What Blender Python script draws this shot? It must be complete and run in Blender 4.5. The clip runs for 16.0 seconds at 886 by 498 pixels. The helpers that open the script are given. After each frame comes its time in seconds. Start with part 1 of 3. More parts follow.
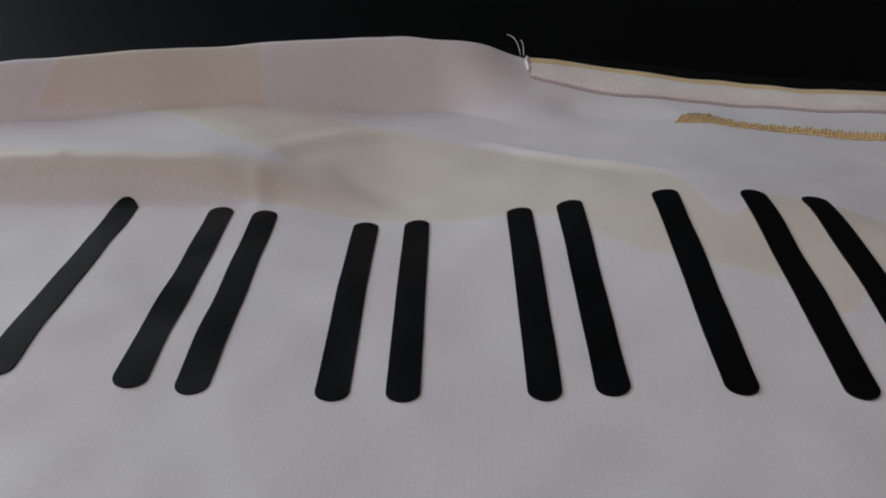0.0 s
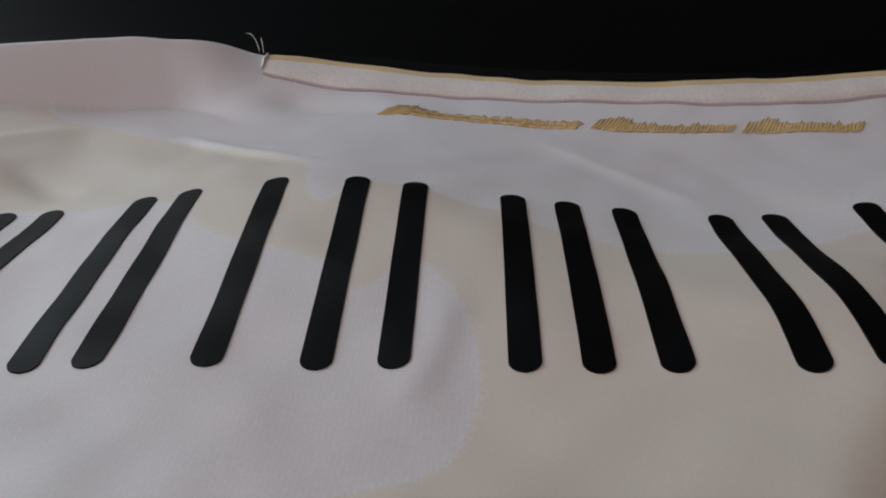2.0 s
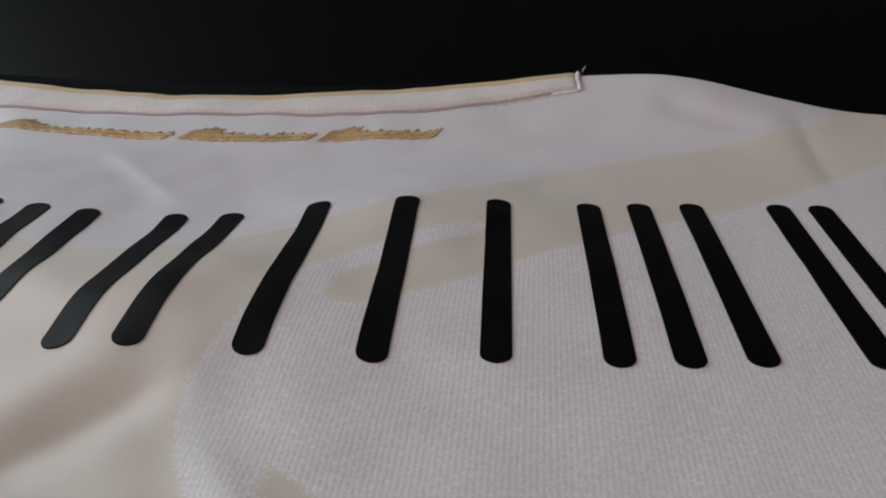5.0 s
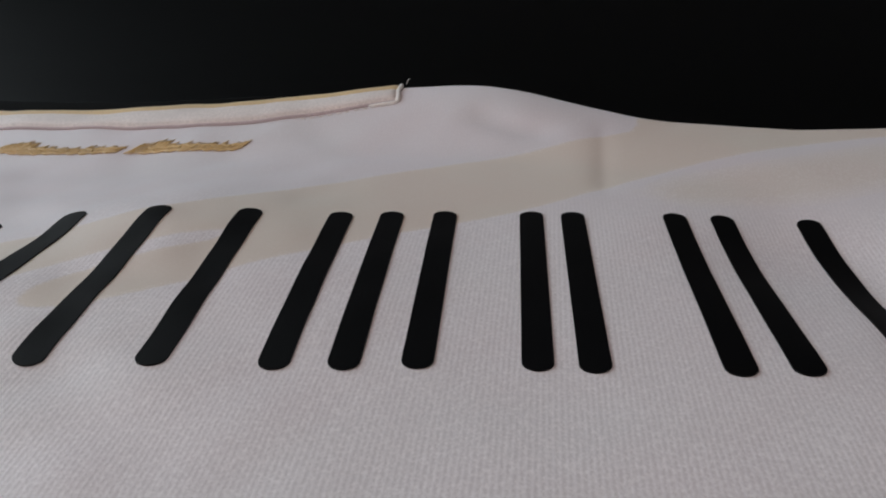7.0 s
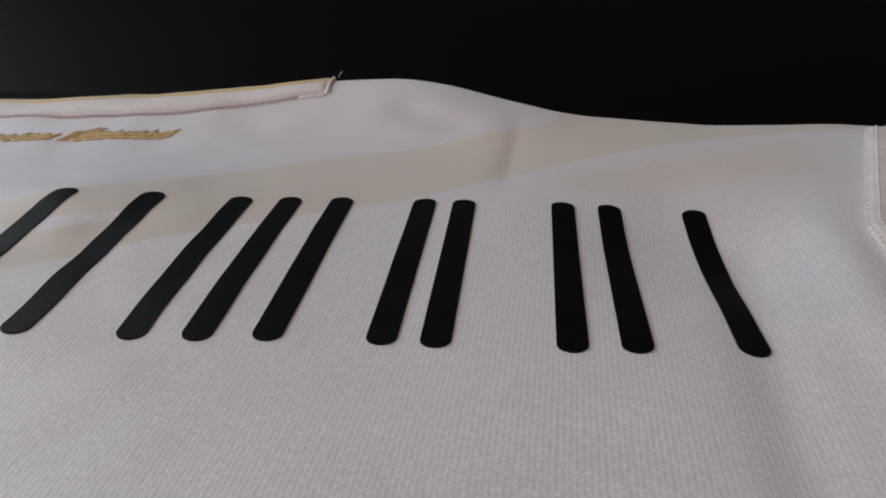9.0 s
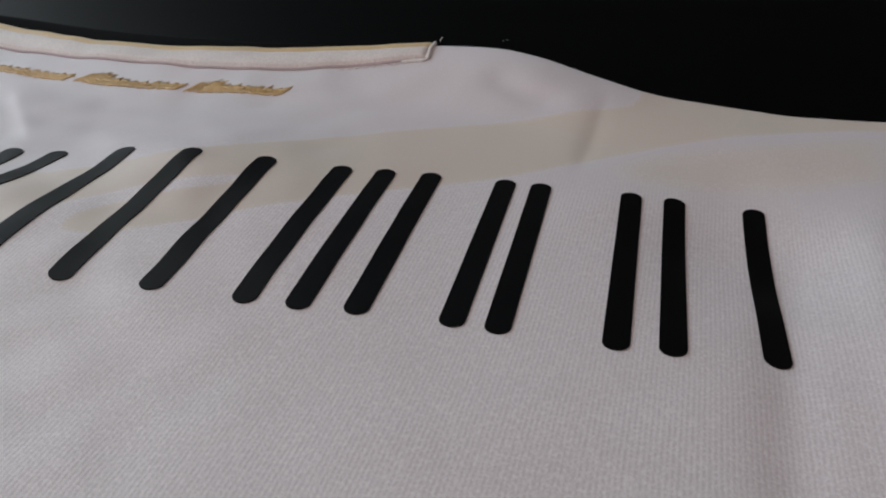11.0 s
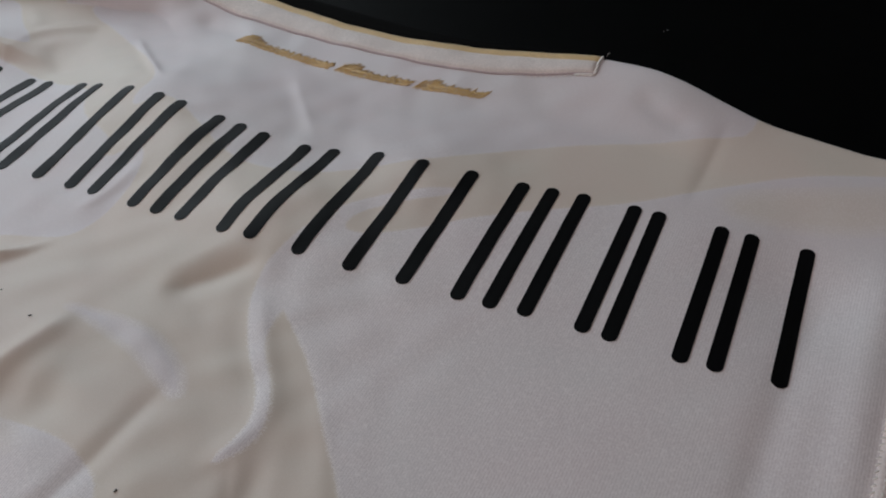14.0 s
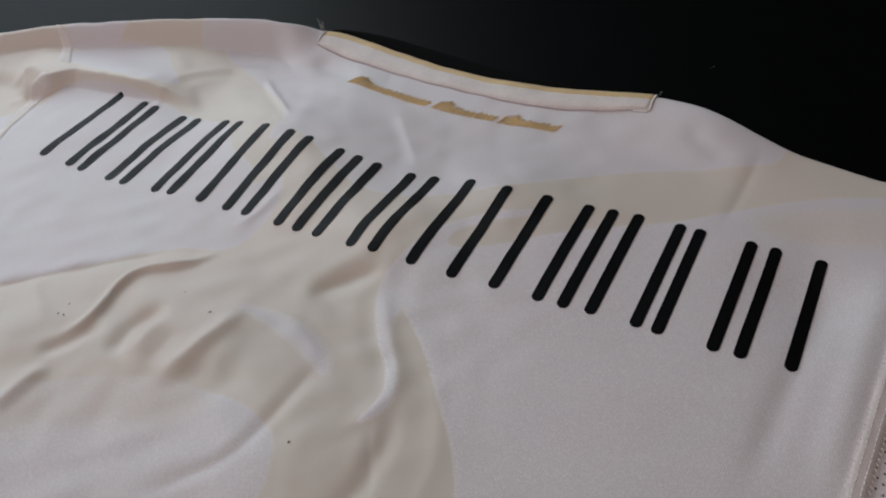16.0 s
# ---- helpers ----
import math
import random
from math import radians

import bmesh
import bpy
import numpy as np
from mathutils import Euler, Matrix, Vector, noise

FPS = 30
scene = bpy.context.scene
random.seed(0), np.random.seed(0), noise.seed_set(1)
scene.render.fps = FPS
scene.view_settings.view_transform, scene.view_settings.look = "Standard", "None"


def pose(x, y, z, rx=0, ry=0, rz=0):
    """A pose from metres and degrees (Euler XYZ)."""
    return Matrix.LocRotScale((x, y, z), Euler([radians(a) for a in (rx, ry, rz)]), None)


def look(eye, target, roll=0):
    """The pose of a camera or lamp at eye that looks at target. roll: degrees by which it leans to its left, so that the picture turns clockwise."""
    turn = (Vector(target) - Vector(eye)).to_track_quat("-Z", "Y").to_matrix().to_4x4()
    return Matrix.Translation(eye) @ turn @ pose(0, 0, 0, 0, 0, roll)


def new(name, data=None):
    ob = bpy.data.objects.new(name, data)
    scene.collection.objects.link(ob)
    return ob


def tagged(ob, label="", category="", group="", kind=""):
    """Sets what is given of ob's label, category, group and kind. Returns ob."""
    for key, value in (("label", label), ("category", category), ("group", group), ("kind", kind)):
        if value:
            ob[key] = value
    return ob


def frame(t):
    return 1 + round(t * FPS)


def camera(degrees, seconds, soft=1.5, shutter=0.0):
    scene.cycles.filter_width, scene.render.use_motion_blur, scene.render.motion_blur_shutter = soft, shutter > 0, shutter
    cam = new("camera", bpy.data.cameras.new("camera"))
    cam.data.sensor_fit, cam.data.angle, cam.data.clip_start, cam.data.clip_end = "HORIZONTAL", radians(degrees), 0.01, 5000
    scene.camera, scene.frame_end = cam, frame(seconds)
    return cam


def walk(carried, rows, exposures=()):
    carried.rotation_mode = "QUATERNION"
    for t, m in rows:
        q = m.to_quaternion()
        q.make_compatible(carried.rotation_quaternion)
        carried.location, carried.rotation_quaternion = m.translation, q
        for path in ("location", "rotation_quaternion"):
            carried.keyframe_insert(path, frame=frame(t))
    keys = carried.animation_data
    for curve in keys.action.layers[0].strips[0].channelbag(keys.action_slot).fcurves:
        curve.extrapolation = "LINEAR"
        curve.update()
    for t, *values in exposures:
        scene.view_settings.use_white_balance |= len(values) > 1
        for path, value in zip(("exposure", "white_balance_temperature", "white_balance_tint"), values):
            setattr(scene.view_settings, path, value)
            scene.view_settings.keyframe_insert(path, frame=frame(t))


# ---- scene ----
# The camera and its walk.
cam = camera(51.7, 16.0, soft=2.0)
PATH = [
    (0, pose(0.00503, -0.10444, 0.07627, 63.284, 0, -0.069) @ pose(0, 0, 0, 0, 0, 1.256)),
    (0.5, pose(0.02397, -0.10522, 0.07620, 63.399, 0, 0.345) @ pose(0, 0, 0, 0, 0, 0.786)),
    (1, pose(0.04338, -0.10629, 0.07586, 63.748, 0, 0.696) @ pose(0, 0, 0, 0, 0, 0.516)),
    (1.5, pose(0.06759, -0.10946, 0.07929, 63.427, 0, 1.585) @ pose(0, 0, 0, 0, 0, -0.125)),
    (2, pose(0.08676, -0.11091, 0.07721, 63.424, 0, 2.066) @ pose(0, 0, 0, 0, 0, -0.366)),
    (2.5, pose(0.11072, -0.11011, 0.07742, 63.673, 0, 2.588) @ pose(0, 0, 0, 0, 0, -0.718)),
    (3, pose(0.13193, -0.11139, 0.07690, 63.821, 0, 2.933) @ pose(0, 0, 0, 0, 0, -1.000)),
    (3.5, pose(0.14864, -0.11439, 0.07625, 64.219, 0, 3.312) @ pose(0, 0, 0, 0, 0, -1.113)),
    (4, pose(0.16467, -0.11609, 0.07511, 64.634, 0, 3.300) @ pose(0, 0, 0, 0, 0, -0.778)),
    (4.5, pose(0.18472, -0.11779, 0.07496, 64.985, 0, 3.892) @ pose(0, 0, 0, 0, 0, -1.279)),
    (5, pose(0.20190, -0.11794, 0.07483, 65.101, 0, 4.310) @ pose(0, 0, 0, 0, 0, -1.736)),
    (7.5, pose(0.26675, -0.11528, 0.06980, 66.589, 0, 5.168) @ pose(0, 0, 0, 0, 0, -2.428)),
    (8, pose(0.27584, -0.11436, 0.06872, 66.650, 0, 5.266) @ pose(0, 0, 0, 0, 0, -2.295)),
    (10.5, pose(0.28582, -0.13401, 0.08095, 64.815, 0, 10.957) @ pose(0, 0, 0, 0, 0, -1.205)),
    (11, pose(0.28876, -0.13352, 0.09258, 60.926, 0, 13.171) @ pose(0, 0, 0, 0, 0, -0.819)),
    (11.5, pose(0.29020, -0.12979, 0.11075, 56.921, 0, 13.894) @ pose(0, 0, 0, 0, 0, -0.155)),
    (12, pose(0.29530, -0.13538, 0.12842, 54.225, 0, 16.119) @ pose(0, 0, 0, 0, 0, -0.223)),
    (12.5, pose(0.29612, -0.14200, 0.14249, 50.972, 0, 18.063) @ pose(0, 0, 0, 0, 0, -0.406)),
    (13, pose(0.29735, -0.15181, 0.16139, 49.380, 0, 20.355) @ pose(0, 0, 0, 0, 0, -0.904)),
    (13.5, pose(0.30043, -0.16780, 0.18060, 49.131, 0, 23.723) @ pose(0, 0, 0, 0, 0, -2.073)),
    (14, pose(0.30629, -0.18409, 0.19936, 48.806, 0, 26.355) @ pose(0, 0, 0, 0, 0, -3.518)),
    (14.5, pose(0.31318, -0.19926, 0.21924, 48.545, 0, 27.910) @ pose(0, 0, 0, 0, 0, -4.550)),
    (15, pose(0.31692, -0.21166, 0.23443, 48.333, 0, 29.650) @ pose(0, 0, 0, 0, 0, -5.763)),
    (15.5, pose(0.32005, -0.22656, 0.24730, 48.592, 0, 30.518) @ pose(0, 0, 0, 0, 0, -6.245)),
    (16, pose(0.32347, -0.23495, 0.25935, 48.413, 0, 31.702) @ pose(0, 0, 0, 0, 0, -7.155)),
]
walk(cam, PATH, ((0, -0.44), (1, -0.29), (1.5, -0.30), (2, -0.34), (2.5, -0.24), (3, -0.15), (4, -0.13), (7, 0.06), (8, 0.06), (10.5, 0.03), (11, -0.01), (12, -0.04), (12.5, -0.03), (13, -0.33), (13.5, -0.37), (14.5, -0.29), (16, -0.15)))

# World, window light from the west, added warm fill and exposure.
TABLE = -0.0065
world = bpy.data.worlds.new("world")
scene.world = world
world.use_nodes = True
sky = world.node_tree.nodes.new("ShaderNodeTexSky")
sky.sky_type, sky.sun_disc = "NISHITA", False
sky.sun_elevation, sky.sun_rotation = radians(35), radians(200)
world.node_tree.links.new(sky.outputs[0], world.node_tree.nodes["Background"].inputs[0])
world.node_tree.nodes["Background"].inputs[1].default_value = 0.08


def area_lamp(name, eye, target, width, height, watts, colour):
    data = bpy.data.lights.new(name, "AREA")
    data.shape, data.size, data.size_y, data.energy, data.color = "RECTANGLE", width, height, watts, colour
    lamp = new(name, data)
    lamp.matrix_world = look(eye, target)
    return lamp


area_lamp("area_light", (-0.72, 0.40, 0.56), (-0.15, 0.1, 0.0), 1.1, 0.9, 9.0, (0.84, 0.945, 1.0))
# Unseen warm fill, added to light south-facing folds; its window is invented.
area_lamp("area_light", (0.12, -1.27, 1.15), (0.10, 0.0, 0.0), 1.0, 0.9, 9.2, (1.0, 0.805, 0.735))


# Materials.
def material(name):
    m = bpy.data.materials.new(name)
    m.use_nodes = True
    return m, m.node_tree.nodes, m.node_tree.links, m.node_tree.nodes["Principled BSDF"]


def node(nodes, kind, **values):
    n = nodes.new(kind)
    for key, value in values.items():
        n.inputs[key.replace("_", " ")].default_value = value
    return n


def mix_colour(nodes, links, factor, a, b):
    n = nodes.new("ShaderNodeMix")
    n.data_type = "RGBA"
    for socket, value in ((n.inputs[0], factor), (n.inputs[6], a), (n.inputs[7], b)):
        if isinstance(value, bpy.types.NodeSocket):
            links.new(value, socket)
        else:
            socket.default_value = value
    return n.outputs[2]


def maths(nodes, links, operation, a, b=0.0):
    n = nodes.new("ShaderNodeMath")
    n.operation = operation
    for socket, value in zip(n.inputs, (a, b)):
        if isinstance(value, bpy.types.NodeSocket):
            links.new(value, socket)
        else:
            socket.default_value = value
    return n.outputs[0]


def cloth_material(name, cream, white, rib=0.00086, turn=2.0, holes=False):
    """Polyester cloth: smooth cream ground, ribbed lilac-white where the attribute 'twill' says so."""
    m, nodes, links, shader = material(name)
    place = nodes.new("ShaderNodeTexCoord").outputs["Object"]
    mask = nodes.new("ShaderNodeAttribute")
    mask.attribute_name = "twill"
    edge = nodes.new("ShaderNodeAttribute")
    edge.attribute_name = "edge"
    ribbing = nodes.new("ShaderNodeAttribute")
    ribbing.attribute_name = "rib"
    blotch = node(nodes, "ShaderNodeTexNoise", Scale=38.0, Detail=3.0, Roughness=0.6)
    links.new(place, blotch.inputs["Vector"])
    dashes = nodes.new("ShaderNodeMapping")
    dashes.inputs["Scale"].default_value = (2700, 1500, 900)
    links.new(place, dashes.inputs["Vector"])
    fleck = node(nodes, "ShaderNodeTexNoise", Scale=1.0, Detail=2.0, Roughness=0.7)
    links.new(dashes.outputs[0], fleck.inputs["Vector"])
    base = mix_colour(nodes, links, mask.outputs["Fac"], (*cream, 1), (*white, 1))
    # Ribbed field greyed as rib shade in colour; crests are lightened further down.
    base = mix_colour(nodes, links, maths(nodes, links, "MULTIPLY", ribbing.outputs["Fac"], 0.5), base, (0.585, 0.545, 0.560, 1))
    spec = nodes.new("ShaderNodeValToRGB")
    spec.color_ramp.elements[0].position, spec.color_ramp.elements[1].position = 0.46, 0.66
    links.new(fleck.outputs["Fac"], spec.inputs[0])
    # Glitter along the print's rim, mixed into the colour as bright flecks.
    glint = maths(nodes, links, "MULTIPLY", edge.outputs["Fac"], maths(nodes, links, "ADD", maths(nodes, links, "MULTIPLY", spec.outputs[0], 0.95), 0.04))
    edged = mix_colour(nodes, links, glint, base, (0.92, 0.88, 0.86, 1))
    mottled = mix_colour(nodes, links, maths(nodes, links, "MULTIPLY", blotch.outputs["Fac"], 0.17), edged, (0.62, 0.52, 0.50, 1))
    # Random pink and green tints put the cloth's iridescent sheen into its colour.
    wide = node(nodes, "ShaderNodeTexNoise", Scale=24.0, Detail=2.0, Roughness=0.5)
    links.new(place, wide.inputs["Vector"])
    hue = nodes.new("ShaderNodeValToRGB")
    hue.color_ramp.elements[0].position, hue.color_ramp.elements[1].position = 0.36, 0.64
    hue.color_ramp.elements[0].color, hue.color_ramp.elements[1].color = (0.72, 0.61, 0.595, 1), (0.69, 0.71, 0.67, 1)
    links.new(wide.outputs["Fac"], hue.inputs[0])
    mottled = mix_colour(nodes, links, 0.20, mottled, hue.outputs[0])
    # The twill's sparkle is put into the colour as near-white flecks.
    sparkled = mix_colour(nodes, links, maths(nodes, links, "MULTIPLY", spec.outputs[0], maths(nodes, links, "MULTIPLY_ADD", ribbing.outputs["Fac"], 0.32)), mottled, (0.98, 0.94, 0.95, 1))
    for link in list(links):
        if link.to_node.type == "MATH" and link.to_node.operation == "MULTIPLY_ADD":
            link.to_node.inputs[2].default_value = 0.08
    turned = nodes.new("ShaderNodeMapping")
    turned.inputs["Rotation"].default_value = (0, 0, radians(turn))
    links.new(place, turned.inputs["Vector"])
    ribs = node(nodes, "ShaderNodeTexWave", Scale=0.31416 / rib, Distortion=0.6, Detail=1.0)
    ribs.wave_type, ribs.bands_direction = "BANDS", "X"
    links.new(turned.outputs[0], ribs.inputs["Vector"])
    stretch = nodes.new("ShaderNodeMapping")
    stretch.inputs["Scale"].default_value = (330, 1700, 600)
    links.new(place, stretch.inputs["Vector"])
    threads = node(nodes, "ShaderNodeTexNoise", Scale=1.0, Detail=2.0)
    links.new(stretch.outputs[0], threads.inputs["Vector"])
    # Shine on the rib crests, painted in as a lighter colour.
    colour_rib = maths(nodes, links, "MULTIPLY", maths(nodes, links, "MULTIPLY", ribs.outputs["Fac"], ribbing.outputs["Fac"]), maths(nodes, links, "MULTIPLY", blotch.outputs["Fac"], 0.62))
    sparkled = mix_colour(nodes, links, colour_rib, sparkled, (0.93, 0.89, 0.92, 1))
    ribbed = maths(nodes, links, "MULTIPLY", ribs.outputs["Fac"], maths(nodes, links, "MULTIPLY_ADD", ribbing.outputs["Fac"], 0.85))
    relief = maths(nodes, links, "ADD", ribbed, maths(nodes, links, "MULTIPLY", maths(nodes, links, "ADD", threads.outputs["Fac"], maths(nodes, links, "MULTIPLY", fleck.outputs["Fac"], maths(nodes, links, "MULTIPLY", ribbing.outputs["Fac"], 3.0))), 0.55))
    # Coarser glints of the weave, painted into the colour as pale flecks.
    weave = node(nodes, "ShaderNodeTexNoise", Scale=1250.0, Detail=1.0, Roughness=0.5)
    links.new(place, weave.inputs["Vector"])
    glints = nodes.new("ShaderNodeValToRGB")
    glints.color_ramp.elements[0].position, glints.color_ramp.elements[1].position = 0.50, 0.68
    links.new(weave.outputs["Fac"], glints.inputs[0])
    sparkled = mix_colour(nodes, links, maths(nodes, links, "MULTIPLY", glints.outputs[0], maths(nodes, links, "MULTIPLY", ribbing.outputs["Fac"], 0.30)), sparkled, (0.95, 0.91, 0.92, 1))
    colour = sparkled
    if holes:
        grid = nodes.new("ShaderNodeMapping")
        grid.inputs["Scale"].default_value = (330, 330, 0)
        grid.inputs["Rotation"].default_value = (0, 0, radians(40))
        links.new(place, grid.inputs["Vector"])
        cell = node(nodes, "ShaderNodeTexVoronoi", Scale=1.0, Randomness=0.12)
        links.new(grid.outputs[0], cell.inputs["Vector"])
        hole = maths(nodes, links, "LESS_THAN", cell.outputs["Distance"], 0.17)
        colour = mix_colour(nodes, links, hole, sparkled, (0.22, 0.17, 0.17, 1))
        relief = maths(nodes, links, "SUBTRACT", relief, maths(nodes, links, "MULTIPLY", hole, 2.0))
    bump = node(nodes, "ShaderNodeBump", Strength=0.5, Distance=0.000032)
    links.new(relief, bump.inputs["Height"])
    links.new(bump.outputs[0], shader.inputs["Normal"])
    links.new(colour, shader.inputs["Base Color"])
    links.new(maths(nodes, links, "MULTIPLY_ADD", mask.outputs["Fac"], 0.03), shader.inputs["Roughness"])
    rough = shader.inputs["Roughness"].links[0].from_node
    rough.inputs[2].default_value = 0.47
    ribbed_node = ribbed.node.inputs[1].links[0].from_node
    ribbed_node.inputs[2].default_value = 0.06
    shader.inputs["Specular IOR Level"].default_value = 0.42
    gleam = maths(nodes, links, "MULTIPLY_ADD", mask.outputs["Fac"], 0.20)
    gleam.node.inputs[2].default_value = 0.10
    links.new(gleam, shader.inputs["Sheen Weight"])
    shader.inputs["Sheen Tint"].default_value = (0.86, 0.93, 1.0, 1)
    shader.inputs["Sheen Roughness"].default_value = 0.4
    return m


def plain_cloth(name, colour, rough=0.6, grain=1500.0, depth=0.0001, vary=0.25, sheen=0.1, specular=0.4):
    m, nodes, links, shader = material(name)
    place = nodes.new("ShaderNodeTexCoord").outputs["Object"]
    fine = node(nodes, "ShaderNodeTexNoise", Scale=grain, Detail=2.0)
    broad = node(nodes, "ShaderNodeTexNoise", Scale=60.0, Detail=3.0)
    links.new(place, fine.inputs["Vector"])
    links.new(place, broad.inputs["Vector"])
    both = maths(nodes, links, "MULTIPLY", fine.outputs["Fac"], broad.outputs["Fac"])
    darker, lighter = [(*[min(1, c * f) for c in colour], 1) for f in (1 - vary, 1 + vary)]
    links.new(mix_colour(nodes, links, maths(nodes, links, "MULTIPLY", both, 2.0), darker, lighter), shader.inputs["Base Color"])
    bump = node(nodes, "ShaderNodeBump", Strength=0.5, Distance=depth)
    links.new(fine.outputs["Fac"], bump.inputs["Height"])
    links.new(bump.outputs[0], shader.inputs["Normal"])
    shader.inputs["Roughness"].default_value = rough
    shader.inputs["Sheen Weight"].default_value = sheen
    shader.inputs["Specular IOR Level"].default_value = specular
    return m


CREAM, WHITE = (0.700, 0.618, 0.535), (0.712, 0.671, 0.708)
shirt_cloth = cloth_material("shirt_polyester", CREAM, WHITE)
mesh_cloth = cloth_material("perforated_mesh", (0.66, 0.58, 0.55), (0.68, 0.62, 0.62), holes=True)
band_cloth = plain_cloth("collar_rib", (0.76, 0.69, 0.66))
seam_cloth = plain_cloth("seam_tape", (0.74, 0.66, 0.64))
mauve_shade = plain_cloth("mauve_shade", (0.50, 0.41, 0.42))
gold_cloth = plain_cloth("gold_piping", (0.68, 0.49, 0.25), rough=0.5, sheen=0.2)
gold_thread = plain_cloth("gold_thread", (0.64, 0.44, 0.20), rough=0.42, grain=2500, depth=0.00002, vary=0.45)
black_tape = plain_cloth("black_tape", (0.004, 0.004, 0.004), rough=0.95, specular=0.05, sheen=0.0)
black_print = plain_cloth("black_flock_print", (0.0028, 0.0029, 0.0034), rough=0.5, grain=2600, depth=0.00004, vary=0.3, specular=0.10, sheen=0.0)
white_thread = plain_cloth("white_thread", (0.82, 0.78, 0.75), grain=3000, depth=0.00002)
dark_lint = plain_cloth("dark_lint", (0.05, 0.04, 0.035))
pale_lint = plain_cloth("pale_lint", (0.12, 0.125, 0.13))
black_top = plain_cloth("black_surface", (0.0013, 0.0015, 0.0017), rough=0.5, grain=700, depth=0.00005, vary=0.5, sheen=0.0, specular=0.055)
wall_paint = plain_cloth("dark_wall_paint", (0.24, 0.25, 0.26), rough=0.8, grain=60, depth=0.0005)

# ---- shape of the shirt ----
# Knots of the upper edge: x, y and height of the fold.
EDGE = [(-0.26, 0.020, 0.008), (-0.20, 0.060, 0.012), (-0.15, 0.085, 0.016), (-0.13, 0.096, 0.017), (-0.08, 0.115, 0.018), (-0.05, 0.126, 0.018),
        (-0.013, 0.136, 0.0188), (0.010, 0.1400, 0.0170), (0.024, 0.1475, 0.0108), (0.04, 0.1515, 0.007), (0.06, 0.1495, 0.0055), (0.08, 0.1465, 0.004),
        (0.10, 0.143, 0.0036), (0.12, 0.140, 0.004), (0.14, 0.1382, 0.0045), (0.16, 0.138, 0.0052), (0.18, 0.1395, 0.006), (0.20, 0.1425, 0.0068),
        (0.2226, 0.1440, 0.0086), (0.24, 0.1418, 0.0098), (0.253, 0.139, 0.0093), (0.265, 0.136, 0.007), (0.277, 0.1325, 0.0045), (0.291, 0.1285, 0.002),
        (0.33, 0.1222, 0.0003), (0.36, 0.1218, 0.0008), (0.46, 0.11, -0.002)]


def knots(column, x):
    """The edge's y (1) or height (2) over x, rounded a little."""
    xs, vs = [k[0] for k in EDGE], [k[column] for k in EDGE]
    return sum(w * np.interp(x + d, xs, vs) for d, w in ((-0.006, 0.2), (-0.003, 0.2), (0, 0.2), (0.003, 0.2), (0.006, 0.2)))


def smooth(v):
    v = np.clip(v, 0, 1)
    return v * v * (3 - 2 * v)


# Broad swells: x, y, half-widths, height.
SWELLS = [
    (0.07, 0.05, 0.055, 0.05, 0.0062), (0.14, 0.005, 0.045, 0.035, 0.0045), (0.185, 0.03, 0.035, 0.05, 0.0022), (0.09, -0.065, 0.06, 0.035, 0.0045),
    (0.165, -0.1, 0.05, 0.035, 0.0045), (0.315, 0.045, 0.022, 0.03, -0.0042), (0.02, -0.12, 0.06, 0.05, 0.004), (0.28, -0.08, 0.06, 0.06, 0.001),
    (0.105, 0.118, 0.05, 0.016, 0.0012)]
SWELLS += [
    (0.055, 0.062, 0.028, 0.026, 0.0026), (0.182, 0.058, 0.024, 0.024, 0.0032), (0.146, 0.013, 0.02, 0.02, 0.0022), (0.091, 0.03, 0.018, 0.022, 0.0012),
    (0.222, 0.03, 0.026, 0.05, 0.0013), (0.065, 0.113, 0.02, 0.015, 0.002), (-0.002, 0.062, 0.018, 0.02, -0.0022), (-0.06, 0.015, 0.02, 0.02, 0.0012),
    (0.06, -0.072, 0.016, 0.012, -0.0014), (0.085, -0.085, 0.014, 0.01, 0.0012), (0.118, -0.074, 0.014, 0.012, 0.0012), (0.03, -0.1, 0.02, 0.012, 0.0014),
    (0.13, -0.105, 0.014, 0.012, -0.0008)]

# Creases: way over the cloth, half-width, height, and how far one side stands over the other.
SLEEVE_CREASES = [
    (((-0.114, 0.0625), (-0.125, 0.058), (-0.138, 0.0515)), 0.0028, 0.001, 0.0),
    (((-0.109, 0.053), (-0.117, 0.046), (-0.126, 0.036)), 0.0028, 0.001, 0.0),
    (((-0.106, 0.043), (-0.11, 0.034), (-0.113, 0.022)), 0.0028, 0.0009, 0.0),
]
SHOULDER_CREASES = [
    (((-0.03, 0.07), (-0.033, 0.083), (-0.027, 0.0955), (-0.01, 0.108), (0.012, 0.112)), 0.0042, 0.0008, 0.0003),
    (((-0.03, 0.092), (-0.05, 0.104), (-0.075, 0.116)), 0.0045, 0.0005, 0.0),
    (((-0.07, 0.06), (-0.072, 0.066), (-0.075, 0.074)), 0.0026, 0.0004, 0.0),
    (((-0.0315, 0.06), (-0.0325, 0.066), (-0.034, 0.074)), 0.0022, 0.0005, 0.0),
    (((-0.022, 0.085), (-0.01, 0.073), (0.004, 0.066)), 0.004, -0.0005, 0.0),
]
